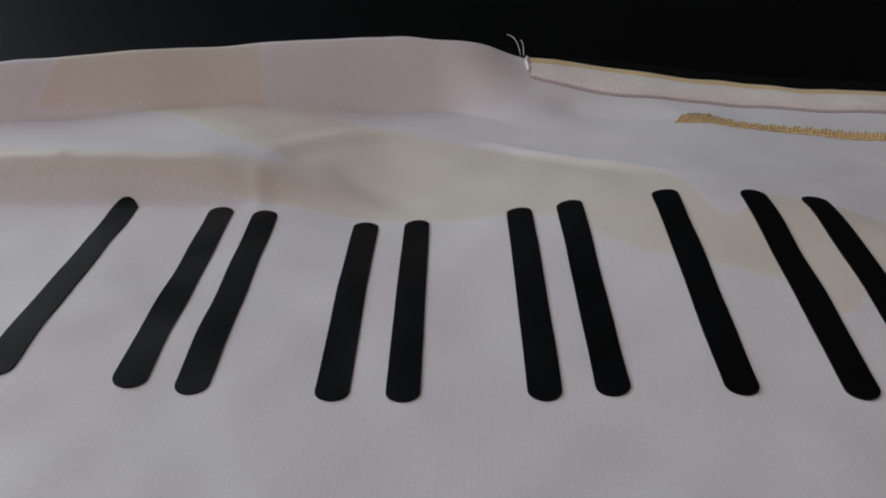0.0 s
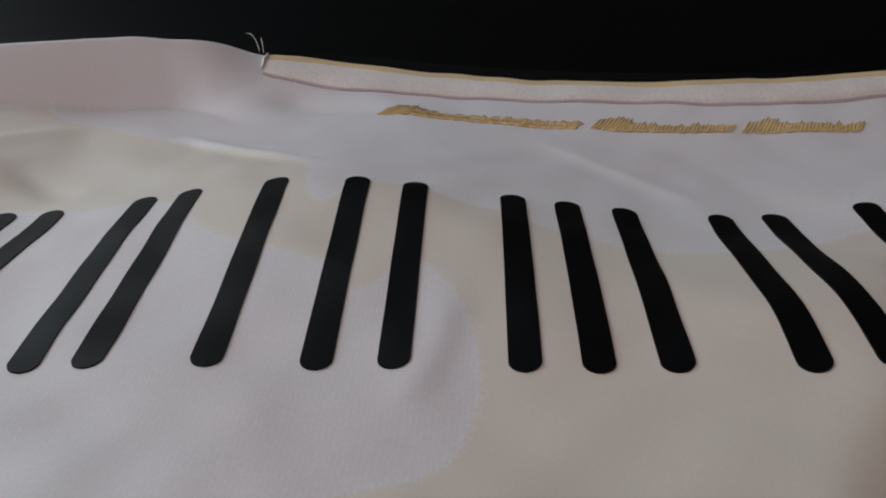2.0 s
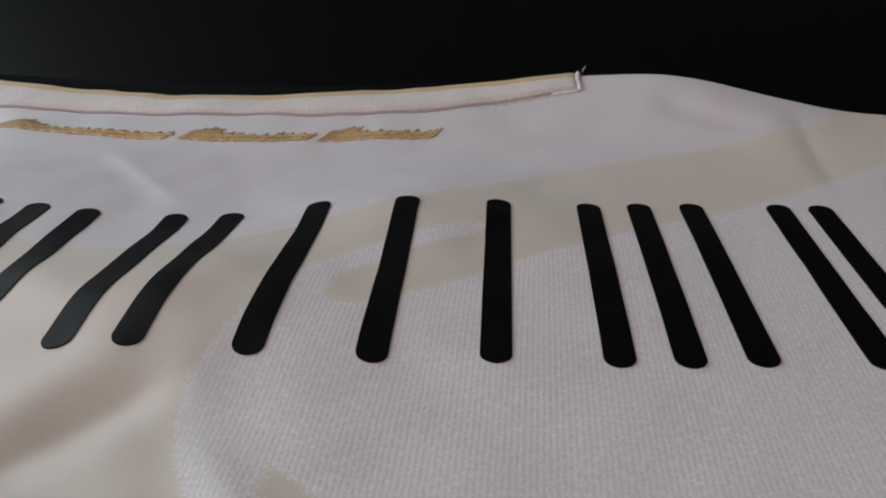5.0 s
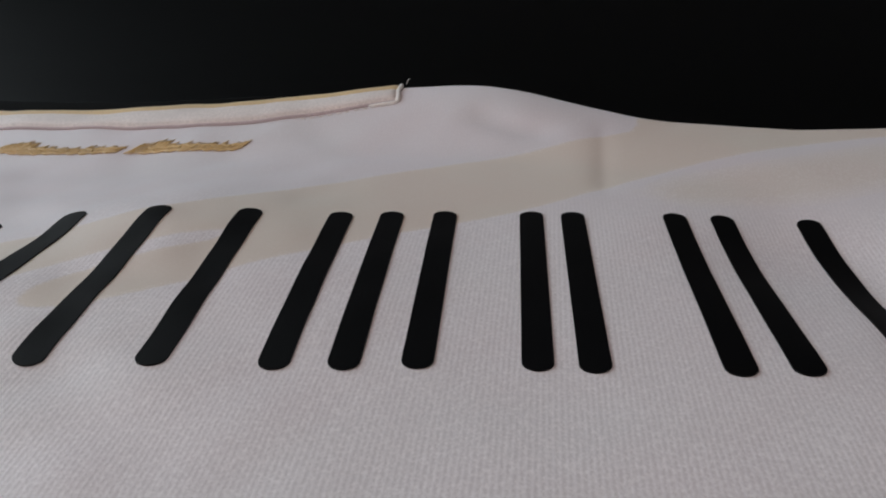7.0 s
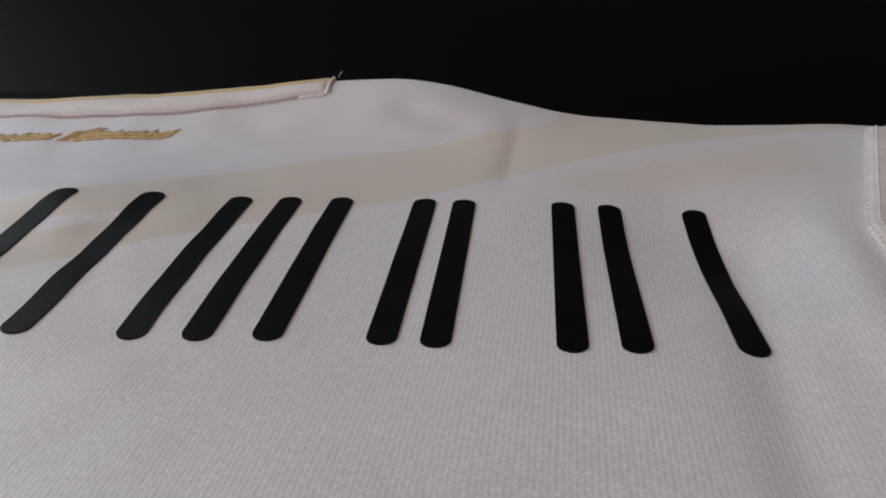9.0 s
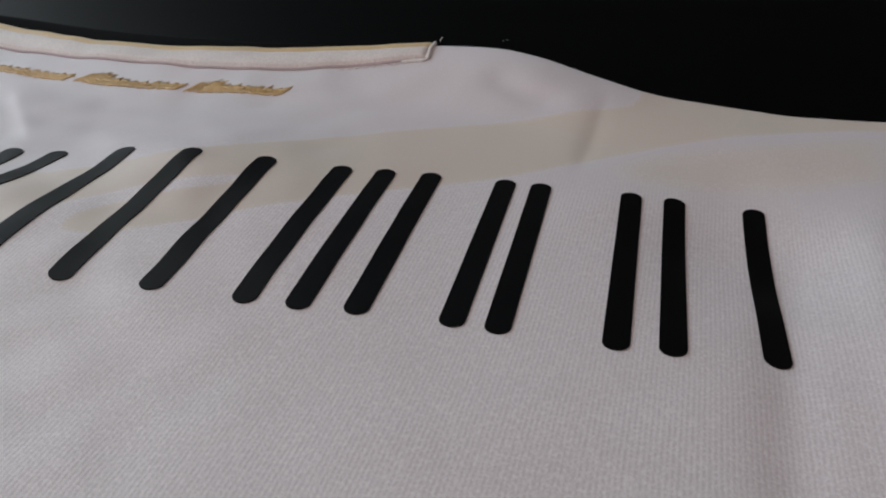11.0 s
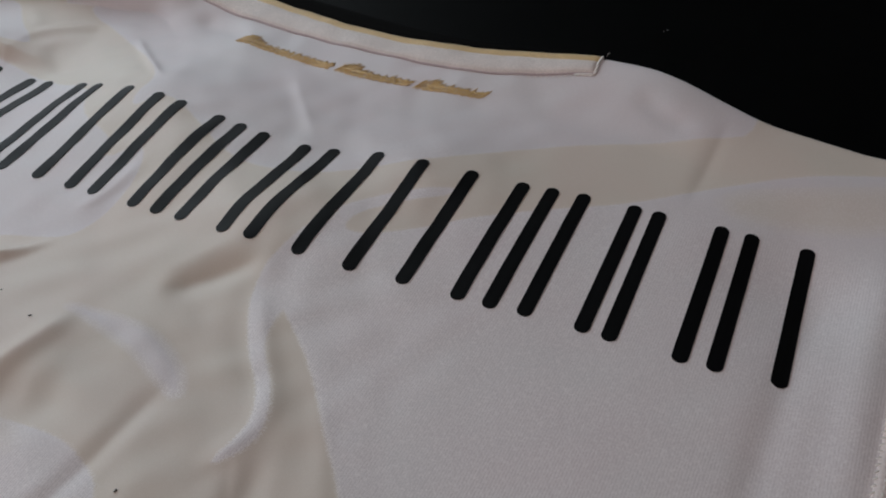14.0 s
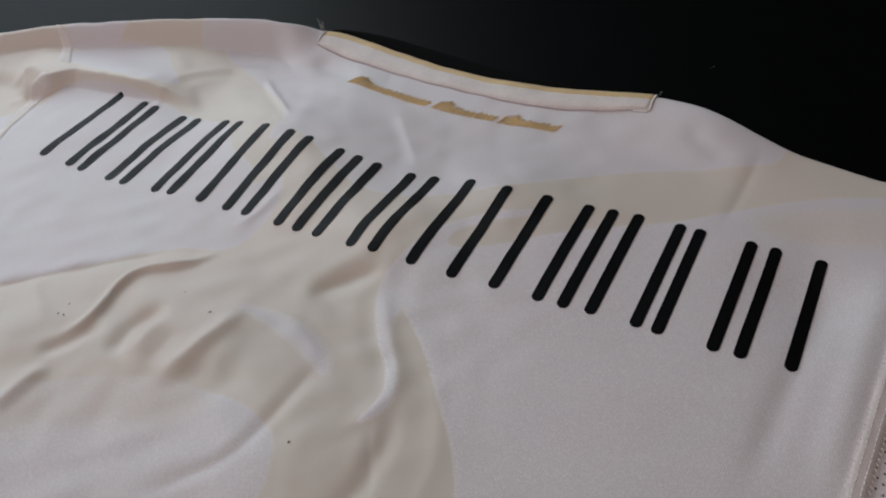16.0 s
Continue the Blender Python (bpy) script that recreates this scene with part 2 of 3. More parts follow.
YOKE_CREASES = [
    (((0.1, 0.098), (0.1141, 0.0805), (0.135, 0.056)), 0.0032, 0.0003, 0.0003),
    (((0.2735, 0.07), (0.2745, 0.085), (0.276, 0.105), (0.277, 0.124)), 0.0034, -0.0003, 0.0003),
    (((0.24, 0.128), (0.256, 0.115), (0.27, 0.112)), 0.005, -0.0008, 0.0),
    (((0.0105, 0.106), (0.0237, 0.094), (0.0565, 0.068)), 0.0022, 0.0009, 0.0003),
    (((0.03, 0.128), (0.05, 0.12), (0.066, 0.121)), 0.005, -0.0012, 0.0),
]
LOWER_CREASES = [
    (((0.0489, -0.0965), (0.055, -0.0827), (0.0551, -0.0719), (0.0526, -0.0614), (0.0552, -0.0484), (0.0707, -0.0397), (0.0825, -0.0236)), 0.0026, 0.0022, 0.0004),
    (((0.0777, -0.0956), (0.0769, -0.0854), (0.0754, -0.0747), (0.0848, -0.0623)), 0.0055, -0.0024, 0.0),
    (((0.0843, -0.0905), (0.0847, -0.0794), (0.0855, -0.0676)), 0.004, 0.0007, 0.0),
    (((0.0933, -0.0923), (0.0956, -0.0813), (0.0949, -0.069)), 0.0042, -0.0007, 0.0),
    (((0.1038, -0.0976), (0.1079, -0.0811), (0.1116, -0.0661), (0.1138, -0.0496)), 0.0045, 0.002, 0.0004),
    (((0.1081, -0.0851), (0.1264, -0.0898), (0.1322, -0.0744)), 0.007, -0.001, 0.0),
]
LOWER_FINE_CREASES = [
    (((0.0091, -0.0699), (0.0248, -0.0788), (0.0401, -0.0897)), 0.003, 0.0006, 0.0),
    (((0.0475, -0.1053), (0.0568, -0.0921), (0.0625, -0.0781)), 0.0042, -0.0016, 0.0),
    (((0.052, -0.135), (0.0573, -0.1043)), 0.004, 0.0018, 0.0),
    (((-0.04, -0.112), (-0.001, -0.0793), (0.0303, -0.0529), (0.0675, -0.0267)), 0.003, -0.0005, 0.0006),
    (((0.075, -0.012), (0.083, 0.004), (0.082, 0.02)), 0.003, 0.0005, 0.0),
    (((0.12, -0.047), (0.14, -0.052), (0.158, -0.064)), 0.004, 0.0006, 0.0003),
]
TONGUE_CREASES = [
    (((0.1276, -0.1382), (0.14, -0.1239), (0.1506, -0.1124), (0.1542, -0.0958), (0.1555, -0.0793), (0.1559, -0.0583)), 0.0038, -0.0008, 0.0004),
    (((0.1568, -0.015), (0.161, -0.024), (0.173, -0.041), (0.184, -0.0535), (0.1895, -0.066), (0.1845, -0.079), (0.178, -0.095)), 0.0042, 0.0009, 0.0004),
    (((0.13, -0.034), (0.1355, -0.0262), (0.1443, -0.0165), (0.1555, -0.007)), 0.0055, -0.0013, 0.0012),
    (((0.196, -0.13), (0.2, -0.09), (0.192, -0.066)), 0.0045, -0.001, 0.0),
    (((0.212, -0.14), (0.221, -0.09), (0.207, -0.062), (0.19, -0.04)), 0.003, 0.0002, 0.0),
    (((0.188, -0.076), (0.1933, -0.0871), (0.2002, -0.0976), (0.206, -0.11)), 0.002, -0.0001, 0.0002),
]
SIDE_CREASES = [
    (((0.336, -0.06), (0.3365, -0.02), (0.337, 0.015), (0.339, 0.045), (0.343, 0.075)), 0.0075, 0.0018, 0.0),
    (((0.312, -0.06), (0.316, -0.02), (0.318, 0.01), (0.321, 0.035), (0.325, 0.06)), 0.0055, -0.001, 0.0),
]
CREASES = SLEEVE_CREASES + SHOULDER_CREASES + YOKE_CREASES + LOWER_CREASES + LOWER_FINE_CREASES + TONGUE_CREASES + SIDE_CREASES


def crease(x, y, way, width, height, step):
    for _ in range(2):
        way = [way[0]] + [q for a, b in zip(way, way[1:]) for q in ((0.75 * a[0] + 0.25 * b[0], 0.75 * a[1] + 0.25 * b[1]), (0.25 * a[0] + 0.75 * b[0], 0.25 * a[1] + 0.75 * b[1]))] + [way[-1]]
    best, side, along = np.full(x.shape, 9.0), np.zeros(x.shape), np.zeros(x.shape)
    total, done = sum(math.dist(a, b) for a, b in zip(way, way[1:])), 0.0
    for (ax, ay), (bx, by) in zip(way, way[1:]):
        length = math.dist((ax, ay), (bx, by))
        ux, uy = (bx - ax) / length, (by - ay) / length
        s = np.clip((x - ax) * ux + (y - ay) * uy, 0, length)
        d = np.hypot(x - ax - s * ux, y - ay - s * uy)
        near = d < best
        best = np.where(near, d, best)
        side = np.where(near, np.sign((y - ay) * ux - (x - ax) * uy), side)
        along = np.where(near, (done + s) / total, along)
        done += length
    fade = smooth(along / 0.3) * smooth((1 - along) / 0.3) * np.exp(-((best / (6 * width)) ** 2))
    tip = np.where((along <= 0) | (along >= 1), 0.0, 1.0)
    return fade * tip * (height * np.exp(-((best / width) ** 2)) + step * np.tanh(side * best / (0.6 * width)) * np.exp(-best / (2.5 * width)))


def surf(x, y):
    """Height of the cloth over the print's plane."""
    x, y = np.asarray(x, float), np.asarray(y, float)
    if x.ndim == 0 and y.ndim == 0:
        return surf(x[None], y[None])[0]
    z = np.zeros(np.broadcast(x, y).shape) + 0.0 * x * y
    x, y = x + 0 * z, y + 0 * z
    for cx, cy, wx, wy, high in SWELLS:
        z += high * np.exp(-(((x - cx) / wx) ** 2) - ((y - cy) / wy) ** 2)
    # The fold that stands over the print at the shoulder.
    lip = 0.0630 + 0.06 * np.clip(x + 0.05, -0.05, 0.04) - 0.016 * smooth((-0.092 - x) / 0.022)
    ledge = 0.0085 * (1 - smooth((x + 0.050) / 0.045)) * smooth((y - lip) / (0.0082 + 0.04 * smooth((-0.118 - x) / 0.02)))
    z += ledge * (1 - 0.45 * smooth((y - 0.070) / 0.025))
    z -= 0.004 * smooth((-0.092 - x) / 0.02) * smooth((0.060 - y) / 0.01)
    # The shoulder's rolled edge: a steep face with a flat rim, which eases out into the yoke.
    ease = smooth((x - 0.002) / 0.036)
    wide = 0.0112 + 0.0308 * ease
    u = np.clip((y - (knots(1, x) - wide)) / (wide * (0.92 + 0.08 * ease)), 0, 1)
    w = smooth(u) * ease + (0.4 * smooth(u) + 0.6 * (1 - (1 - u) ** 2.2)) * (1 - ease)
    z = z * (1 - w) + knots(2, x) * w
    for way, width, height, step in CREASES:
        reach = 11 * width
        near = (x > min(p[0] for p in way) - reach) & (x < max(p[0] for p in way) + reach) & (y > min(p[1] for p in way) - reach) & (y < max(p[1] for p in way) + reach)
        if near.any():
            z[near] += 1.12 * crease(x[near], y[near], way, width, height, step)
    soft = 1 - 0.7 * smooth((x - 0.19) / 0.05) * smooth((y + 0.14) / 0.05)
    for kx, ky, p, a in ((190, 120, 0.3, 0.00013), (-150, 230, 1.1, 0.00011), (310, -90, 2.0, 0.00009), (90, 340, 4.0, 0.00008), (420, 260, 0.7, 0.00004), (-380, 330, 2.6, 0.00003)):
        z += a * soft * np.sin(kx * x + ky * y + p + 1.4 * np.sin(70 * x - 55 * y + p))
    return np.maximum(z, TABLE + 0.0015)


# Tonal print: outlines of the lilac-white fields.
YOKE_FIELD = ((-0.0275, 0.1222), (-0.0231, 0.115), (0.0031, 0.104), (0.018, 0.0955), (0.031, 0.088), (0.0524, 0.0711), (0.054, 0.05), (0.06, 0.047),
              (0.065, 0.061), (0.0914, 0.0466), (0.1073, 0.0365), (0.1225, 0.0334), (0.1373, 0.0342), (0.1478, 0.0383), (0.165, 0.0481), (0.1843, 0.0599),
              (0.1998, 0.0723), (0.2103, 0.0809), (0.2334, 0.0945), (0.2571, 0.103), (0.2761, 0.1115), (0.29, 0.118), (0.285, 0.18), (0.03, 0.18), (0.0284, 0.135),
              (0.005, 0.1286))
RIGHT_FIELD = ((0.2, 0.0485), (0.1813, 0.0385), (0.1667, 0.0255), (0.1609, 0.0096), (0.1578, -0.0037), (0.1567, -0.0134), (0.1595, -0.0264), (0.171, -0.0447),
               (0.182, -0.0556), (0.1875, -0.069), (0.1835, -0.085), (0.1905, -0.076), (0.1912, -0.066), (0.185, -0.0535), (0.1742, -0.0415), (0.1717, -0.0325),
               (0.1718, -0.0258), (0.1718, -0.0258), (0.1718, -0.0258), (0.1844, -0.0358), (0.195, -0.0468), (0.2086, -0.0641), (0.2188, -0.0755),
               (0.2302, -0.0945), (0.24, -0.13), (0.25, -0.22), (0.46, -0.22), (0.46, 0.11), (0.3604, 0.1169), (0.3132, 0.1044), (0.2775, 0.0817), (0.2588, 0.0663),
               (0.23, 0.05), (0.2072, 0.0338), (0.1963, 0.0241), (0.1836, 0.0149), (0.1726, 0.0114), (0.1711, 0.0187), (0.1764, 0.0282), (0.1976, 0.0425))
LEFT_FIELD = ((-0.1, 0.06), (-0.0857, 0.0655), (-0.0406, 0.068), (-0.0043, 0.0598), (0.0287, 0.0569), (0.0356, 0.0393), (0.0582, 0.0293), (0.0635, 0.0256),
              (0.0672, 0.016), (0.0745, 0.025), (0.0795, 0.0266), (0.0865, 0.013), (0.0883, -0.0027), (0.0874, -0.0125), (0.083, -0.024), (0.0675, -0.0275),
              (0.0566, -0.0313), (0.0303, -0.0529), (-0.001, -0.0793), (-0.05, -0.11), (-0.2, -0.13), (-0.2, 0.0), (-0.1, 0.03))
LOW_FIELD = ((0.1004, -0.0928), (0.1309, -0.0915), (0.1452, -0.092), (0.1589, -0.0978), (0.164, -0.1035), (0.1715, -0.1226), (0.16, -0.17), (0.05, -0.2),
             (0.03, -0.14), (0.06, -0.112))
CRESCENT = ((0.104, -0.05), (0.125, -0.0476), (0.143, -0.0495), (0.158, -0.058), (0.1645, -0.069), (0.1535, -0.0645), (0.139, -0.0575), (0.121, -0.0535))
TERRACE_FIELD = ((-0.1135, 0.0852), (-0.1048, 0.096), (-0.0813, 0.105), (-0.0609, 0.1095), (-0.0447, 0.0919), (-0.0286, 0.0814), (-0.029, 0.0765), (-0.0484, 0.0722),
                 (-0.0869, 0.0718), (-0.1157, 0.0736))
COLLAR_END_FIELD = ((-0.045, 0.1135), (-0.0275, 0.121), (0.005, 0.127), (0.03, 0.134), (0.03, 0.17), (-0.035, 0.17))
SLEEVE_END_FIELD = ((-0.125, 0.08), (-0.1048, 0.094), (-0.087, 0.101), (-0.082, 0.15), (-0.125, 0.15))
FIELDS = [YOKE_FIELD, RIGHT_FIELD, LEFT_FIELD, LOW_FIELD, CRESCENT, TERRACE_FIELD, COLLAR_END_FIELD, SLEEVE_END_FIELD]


# Stretches where the white print turns softly to cream, and by how much.
CREAM_PATCHES = [([(0.2855, 0.0759), (0.2923, 0.0840), (0.3073, 0.0911), (0.3255, 0.0980), (0.3482, 0.1065), (0.3471, 0.0849), (0.3260, 0.0770), (0.3087, 0.0739), (0.2937, 0.0721)], 0.75),
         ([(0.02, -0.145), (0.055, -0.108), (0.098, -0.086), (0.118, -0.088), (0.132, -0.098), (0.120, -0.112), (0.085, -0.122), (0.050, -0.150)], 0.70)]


def rounded(way):
    for _ in range(2):
        way = [q for a, b in zip(way, way[1:] + way[:1]) for q in ((0.75 * a[0] + 0.25 * b[0], 0.75 * a[1] + 0.25 * b[1]), (0.25 * a[0] + 0.75 * b[0], 0.25 * a[1] + 0.75 * b[1]))]
    return way


def inside(x, y, way):
    odd = np.zeros(x.shape, bool)
    for (ax, ay), (bx, by) in zip(way, way[1:] + way[:1]):
        if ay != by:
            odd ^= ((ay > y) != (by > y)) & (x < (bx - ax) * (y - ay) / (by - ay) + ax)
    return odd


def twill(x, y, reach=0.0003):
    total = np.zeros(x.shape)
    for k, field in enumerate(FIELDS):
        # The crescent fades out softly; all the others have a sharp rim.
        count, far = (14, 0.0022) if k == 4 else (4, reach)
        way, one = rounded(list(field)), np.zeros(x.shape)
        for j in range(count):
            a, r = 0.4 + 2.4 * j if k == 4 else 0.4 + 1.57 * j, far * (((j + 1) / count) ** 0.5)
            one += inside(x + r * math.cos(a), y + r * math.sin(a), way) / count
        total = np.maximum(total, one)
    for patch, amount in CREAM_PATCHES:
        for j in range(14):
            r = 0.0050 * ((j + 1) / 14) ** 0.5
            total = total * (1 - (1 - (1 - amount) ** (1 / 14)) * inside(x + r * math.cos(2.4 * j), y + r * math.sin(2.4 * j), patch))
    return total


# ---- building helpers ----
def thing(name, at, label, category, **more):
    ob = new(name)
    ob.location = at
    return tagged(ob, label, category, **more)


def part(name, verts, faces, mat, parent, label="", shade=True, base=None, **layers):
    """One mesh under a thing or under a part; verts in the world."""
    base = np.array(base if base is not None else SHIRT_AT)
    me = bpy.data.meshes.new(name)
    me.from_pydata((np.asarray(verts, float) - base).tolist(), [], faces)
    for key, values in layers.items():
        me.attributes.new(key, "FLOAT", "POINT").data.foreach_set("value", np.asarray(values, np.float32))
    if shade:
        me.polygons.foreach_set("use_smooth", [True] * len(me.polygons))
    me.materials.append(mat)
    ob = new(name, me)
    ob.parent = parent
    return tagged(ob, label) if label else ob


def lattice(rows, cols, start=0):
    i = np.arange(rows - 1)[:, None] * cols + np.arange(cols - 1)[None] + start
    return np.stack([i, i + 1, i + 1 + cols, i + cols], -1).reshape(-1, 4).tolist()


def sheet(name, left, right, low, nx, ny, mat, parent, label, edge_print=True):
    """A piece of the shirt's cloth between two seams, from low up to the shoulder fold, which turns over to the table."""
    u, v = np.linspace(0, 1, nx)[None, :], np.linspace(0, 1, ny)[:, None]
    x = left(0.03) + (right(0.03) - left(0.03)) * u + 0 * v
    for _ in range(3):
        y = low + (knots(1, x) - 0.0025 - low) * v
        x = left(y) + (right(y) - left(y)) * u
    z = surf(x, y)
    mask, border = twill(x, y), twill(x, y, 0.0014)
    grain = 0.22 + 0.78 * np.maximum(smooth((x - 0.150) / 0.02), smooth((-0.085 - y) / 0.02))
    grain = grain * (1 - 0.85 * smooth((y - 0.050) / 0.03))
    xs, ys, zs = [x], [y], [z]
    top_y, top_z = y[-1:], z[-1:]
    for a in np.linspace(0.2, 1.5, 6):
        r = 0.0035
        xs.append(x[-1:]), ys.append(top_y + r * math.sin(a)), zs.append(np.maximum(top_z - r * (1 - math.cos(a)), TABLE))
    xs.append(x[-1:]), ys.append(top_y + 0.0036), zs.append(0 * top_z + TABLE)
    # The turned-under hem at the low end.
    xs.insert(0, x[:1]), ys.insert(0, y[:1] - 0.001), zs.insert(0, 0 * z[:1] + TABLE)
    verts = np.stack([np.concatenate(q).ravel() for q in (xs, ys, zs)], -1)
    extra = np.repeat(mask[-1:], 7, 0)
    mask = np.concatenate([mask[:1], mask, extra])
    border = np.concatenate([border[:1], border, np.repeat(border[-1:], 7, 0)])
    # The print's rim carries painted glints, strongest beside the long tongue.
    rim_glint = 0.4 + 1.5 * np.exp(-(((x - 0.198) / 0.040) ** 2) - ((y + 0.065) / 0.055) ** 2)
    rim_glint = np.concatenate([rim_glint[:1], rim_glint, np.repeat(rim_glint[-1:], 7, 0)])
    return part(name, verts, lattice(mask.shape[0], nx), mat, parent, label, twill=mask.ravel(), rib=(mask * np.concatenate([grain[:1], grain, np.repeat(grain[-1:], 7, 0)])).ravel(), edge=(4 * border * (1 - border) * rim_glint).ravel() * edge_print)


def tube(way, radius, sides=8, flat=1.0, taper=True):
    """Vertices and faces of a round cord along a way."""
    way = np.asarray(way, float)
    ahead = np.gradient(way, axis=0)
    ahead /= np.linalg.norm(ahead, axis=1)[:, None] + 1e-12
    over = np.cross(ahead, (0, 0, 1.0))
    thin = np.linalg.norm(over, axis=1) < 1e-6
    over[thin] = (1, 0, 0)
    over /= np.linalg.norm(over, axis=1)[:, None]
    up = np.cross(over, ahead)
    n = len(way)
    r = np.full(n, radius)
    if taper:
        r[0] = r[-1] = radius * 0.35
    a = np.linspace(0, 2 * np.pi, sides, endpoint=False)
    verts = (way[:, None] + r[:, None, None] * (np.cos(a)[None, :, None] * over[:, None] + flat * np.sin(a)[None, :, None] * up[:, None])).reshape(-1, 3)
    faces = [[i * sides + k, i * sides + (k + 1) % sides, (i + 1) * sides + (k + 1) % sides, (i + 1) * sides + k] for i in range(n - 1) for k in range(sides)]
    faces += [list(range(sides))[::-1], [(n - 1) * sides + k for k in range(sides)]]
    return verts, faces


def joined(pieces):
    verts, faces, count = [], [], 0
    for v, f in pieces:
        verts.append(np.asarray(v))
        faces += [[i + count for i in q] for q in f]
        count += len(v)
    return np.concatenate(verts), faces


def box(name, low, high, mat, kind="structure", label="", category=""):
    bm = bmesh.new()
    bmesh.ops.create_cube(bm, size=1)
    size = [b - a for a, b in zip(low, high)]
    bmesh.ops.scale(bm, vec=size, verts=bm.verts)
    bmesh.ops.translate(bm, vec=[(a + b) / 2 for a, b in zip(low, high)], verts=bm.verts)
    me = bpy.data.meshes.new(name)
    bm.to_mesh(me)
    bm.free()
    me.materials.append(mat)
    return tagged(new(name, me), label, category, kind=kind)


# ---- the room: unseen walls, the south opening added for the fill lamp ----
box("ground", (-0.75, -1.3, TABLE - 0.05), (2.6, 2.6, TABLE), black_top, label="plain black matt surface under the shirt", category="surface")
box("wall_north", (-0.75, 2.6, TABLE - 0.05), (2.6, 2.7, 2.5), wall_paint, label="dark painted wall", category="wall")
box("wall_east", (2.6, -1.4, TABLE - 0.05), (2.7, 2.7, 2.5), wall_paint, label="dark painted wall", category="wall")
for name, low, high in (("wall_west", (-0.85, -1.4, -0.05), (-0.75, -0.17, 2.5)), ("wall_west_end", (-0.85, 0.97, -0.05), (-0.75, 2.7, 2.5)),
                        ("wall_west_sill", (-0.85, -0.17, -0.05), (-0.75, 0.97, 0.08)), ("wall_west_lintel", (-0.85, -0.17, 1.06), (-0.75, 0.97, 2.5)),
                        ("wall_south", (-0.75, -1.4, -0.05), (-0.43, -1.3, 2.5)), ("wall_south_end", (0.67, -1.4, -0.05), (2.6, -1.3, 2.5)),
                        ("wall_south_sill", (-0.43, -1.4, -0.05), (0.67, -1.3, 0.65)), ("wall_south_lintel", (-0.43, -1.4, 1.65), (0.67, -1.3, 2.5))):
    box(name, low, high, wall_paint, label="unseen dark painted wall beside a lamp opening", category="wall")
box("ceiling", (-0.85, -1.4, 2.5), (2.7, 2.7, 2.6), wall_paint, label="dark painted ceiling", category="ceiling")

# ---- the shirt ----
SHIRT_AT = (0.12, 0.0, TABLE)
shirt = thing("football_shirt", SHIRT_AT, "white and cream football shirt lying back up on a black surface", "shirt")


def side_seam(y):
    return 0.3425 + 0.06 * (y + 0.02) + 0.25 * np.clip(y - 0.05, 0, 1)


def sleeve_seam(y):
    return -0.0960 - 0.30 * np.clip(y, 0.0, 0.050) + 0.35 * np.clip(y - 0.046, 0, 0.03) + 0.10 * np.clip(0.0 - y, 0, 1)


def sleeve_seam_top(y):
    return -0.1060 - 0.95 * (y - 0.0724)


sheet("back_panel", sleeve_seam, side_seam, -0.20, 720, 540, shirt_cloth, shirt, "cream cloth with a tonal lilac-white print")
sheet("sleeve", lambda y: -0.27 + 0 * y, sleeve_seam, -0.20, 90, 170, shirt_cloth, shirt, "creased white sleeve")
sheet("side_panel", side_seam, lambda y: 0.47 + 0 * y, -0.20, 70, 170, mesh_cloth, shirt, "pale perforated mesh panel", edge_print=False)


def ribbon(ys, width, xs_of, lift, thick, rows=7):
    """A raised band that follows a seam."""
    across = np.linspace(-0.5, 0.5, rows)[None, :]
    x = xs_of(ys)[:, None] + across * width
    y = ys[:, None] + 0 * across
    ends = smooth((ys - ys[0]) / 0.004)[:, None] * smooth((ys[-1] - ys) / 0.004)[:, None]
    z = surf(x, y) - 0.0003 + (lift + 0.0003 + thick * (1 - (2 * np.abs(across)) ** 4)) * ends
    z[:, 0] -= thick + 0.0008
    z[:, -1] -= thick + 0.0008
    return np.stack([x.ravel(), y.ravel(), z.ravel()], -1), lattice(len(ys), rows)


# Side seam: a raised band with two rows of stitches.
ys = np.linspace(-0.198, 0.117, 170)
side_band = part("side_band", *ribbon(ys, 0.0085, lambda y: side_seam(y) + 0.003, 0.0004, 0.0012), seam_cloth, shirt, "pale twin-stitched seam band")


def stitch_row(xs_of, ys, length, lift, radius=0.00028, slant=0.0):
    out = []
    for y in ys:
        yy = np.linspace(y - length / 2, y + length / 2, 4)
        xx = xs_of(yy) + slant * (yy - y)
        out.append(tube(np.stack([xx, yy, surf(xx, yy) + lift + np.array([0, 0.0001, 0.0001, 0])], -1), radius, 6, flat=0.5))
    return joined(out)


for offset, slant, lift in ((-0.0004, 0.9, 0.0009), (0.0018, 0.0, 0.0016), (0.0044, 0.0, 0.0016), (0.0064, -0.9, 0.0009)):
    tagged(part("stitching", *stitch_row(lambda y, o=offset: side_seam(y) + o, np.arange(-0.195, 0.114, 0.0023), 0.0016, lift, slant=slant), white_thread, side_band, "white thread stitches"), kind="stuff")

for seam, y0, y1, wide, thick in ((sleeve_seam, -0.060, 0.060, 0.0110, 0.0006), (sleeve_seam_top, 0.0690, 0.0945, 0.0110, 0.0004)):
    sleeve_band = part("sleeve_band", *ribbon(np.linspace(y0, y1, 90), wide, seam, 0.0002, thick), band_cloth, shirt, "pale raised seam band at the sleeve")
    for offset in (-0.24 * wide, 0.24 * wide):
        tagged(part("stitching", *stitch_row(lambda y, o=offset, f=seam: f(y) + o, np.arange(y0 + 0.004, y1 - 0.004, 0.0026), 0.0017, thick, radius=0.0003), white_thread, sleeve_band, "white thread stitches"), kind="stuff")

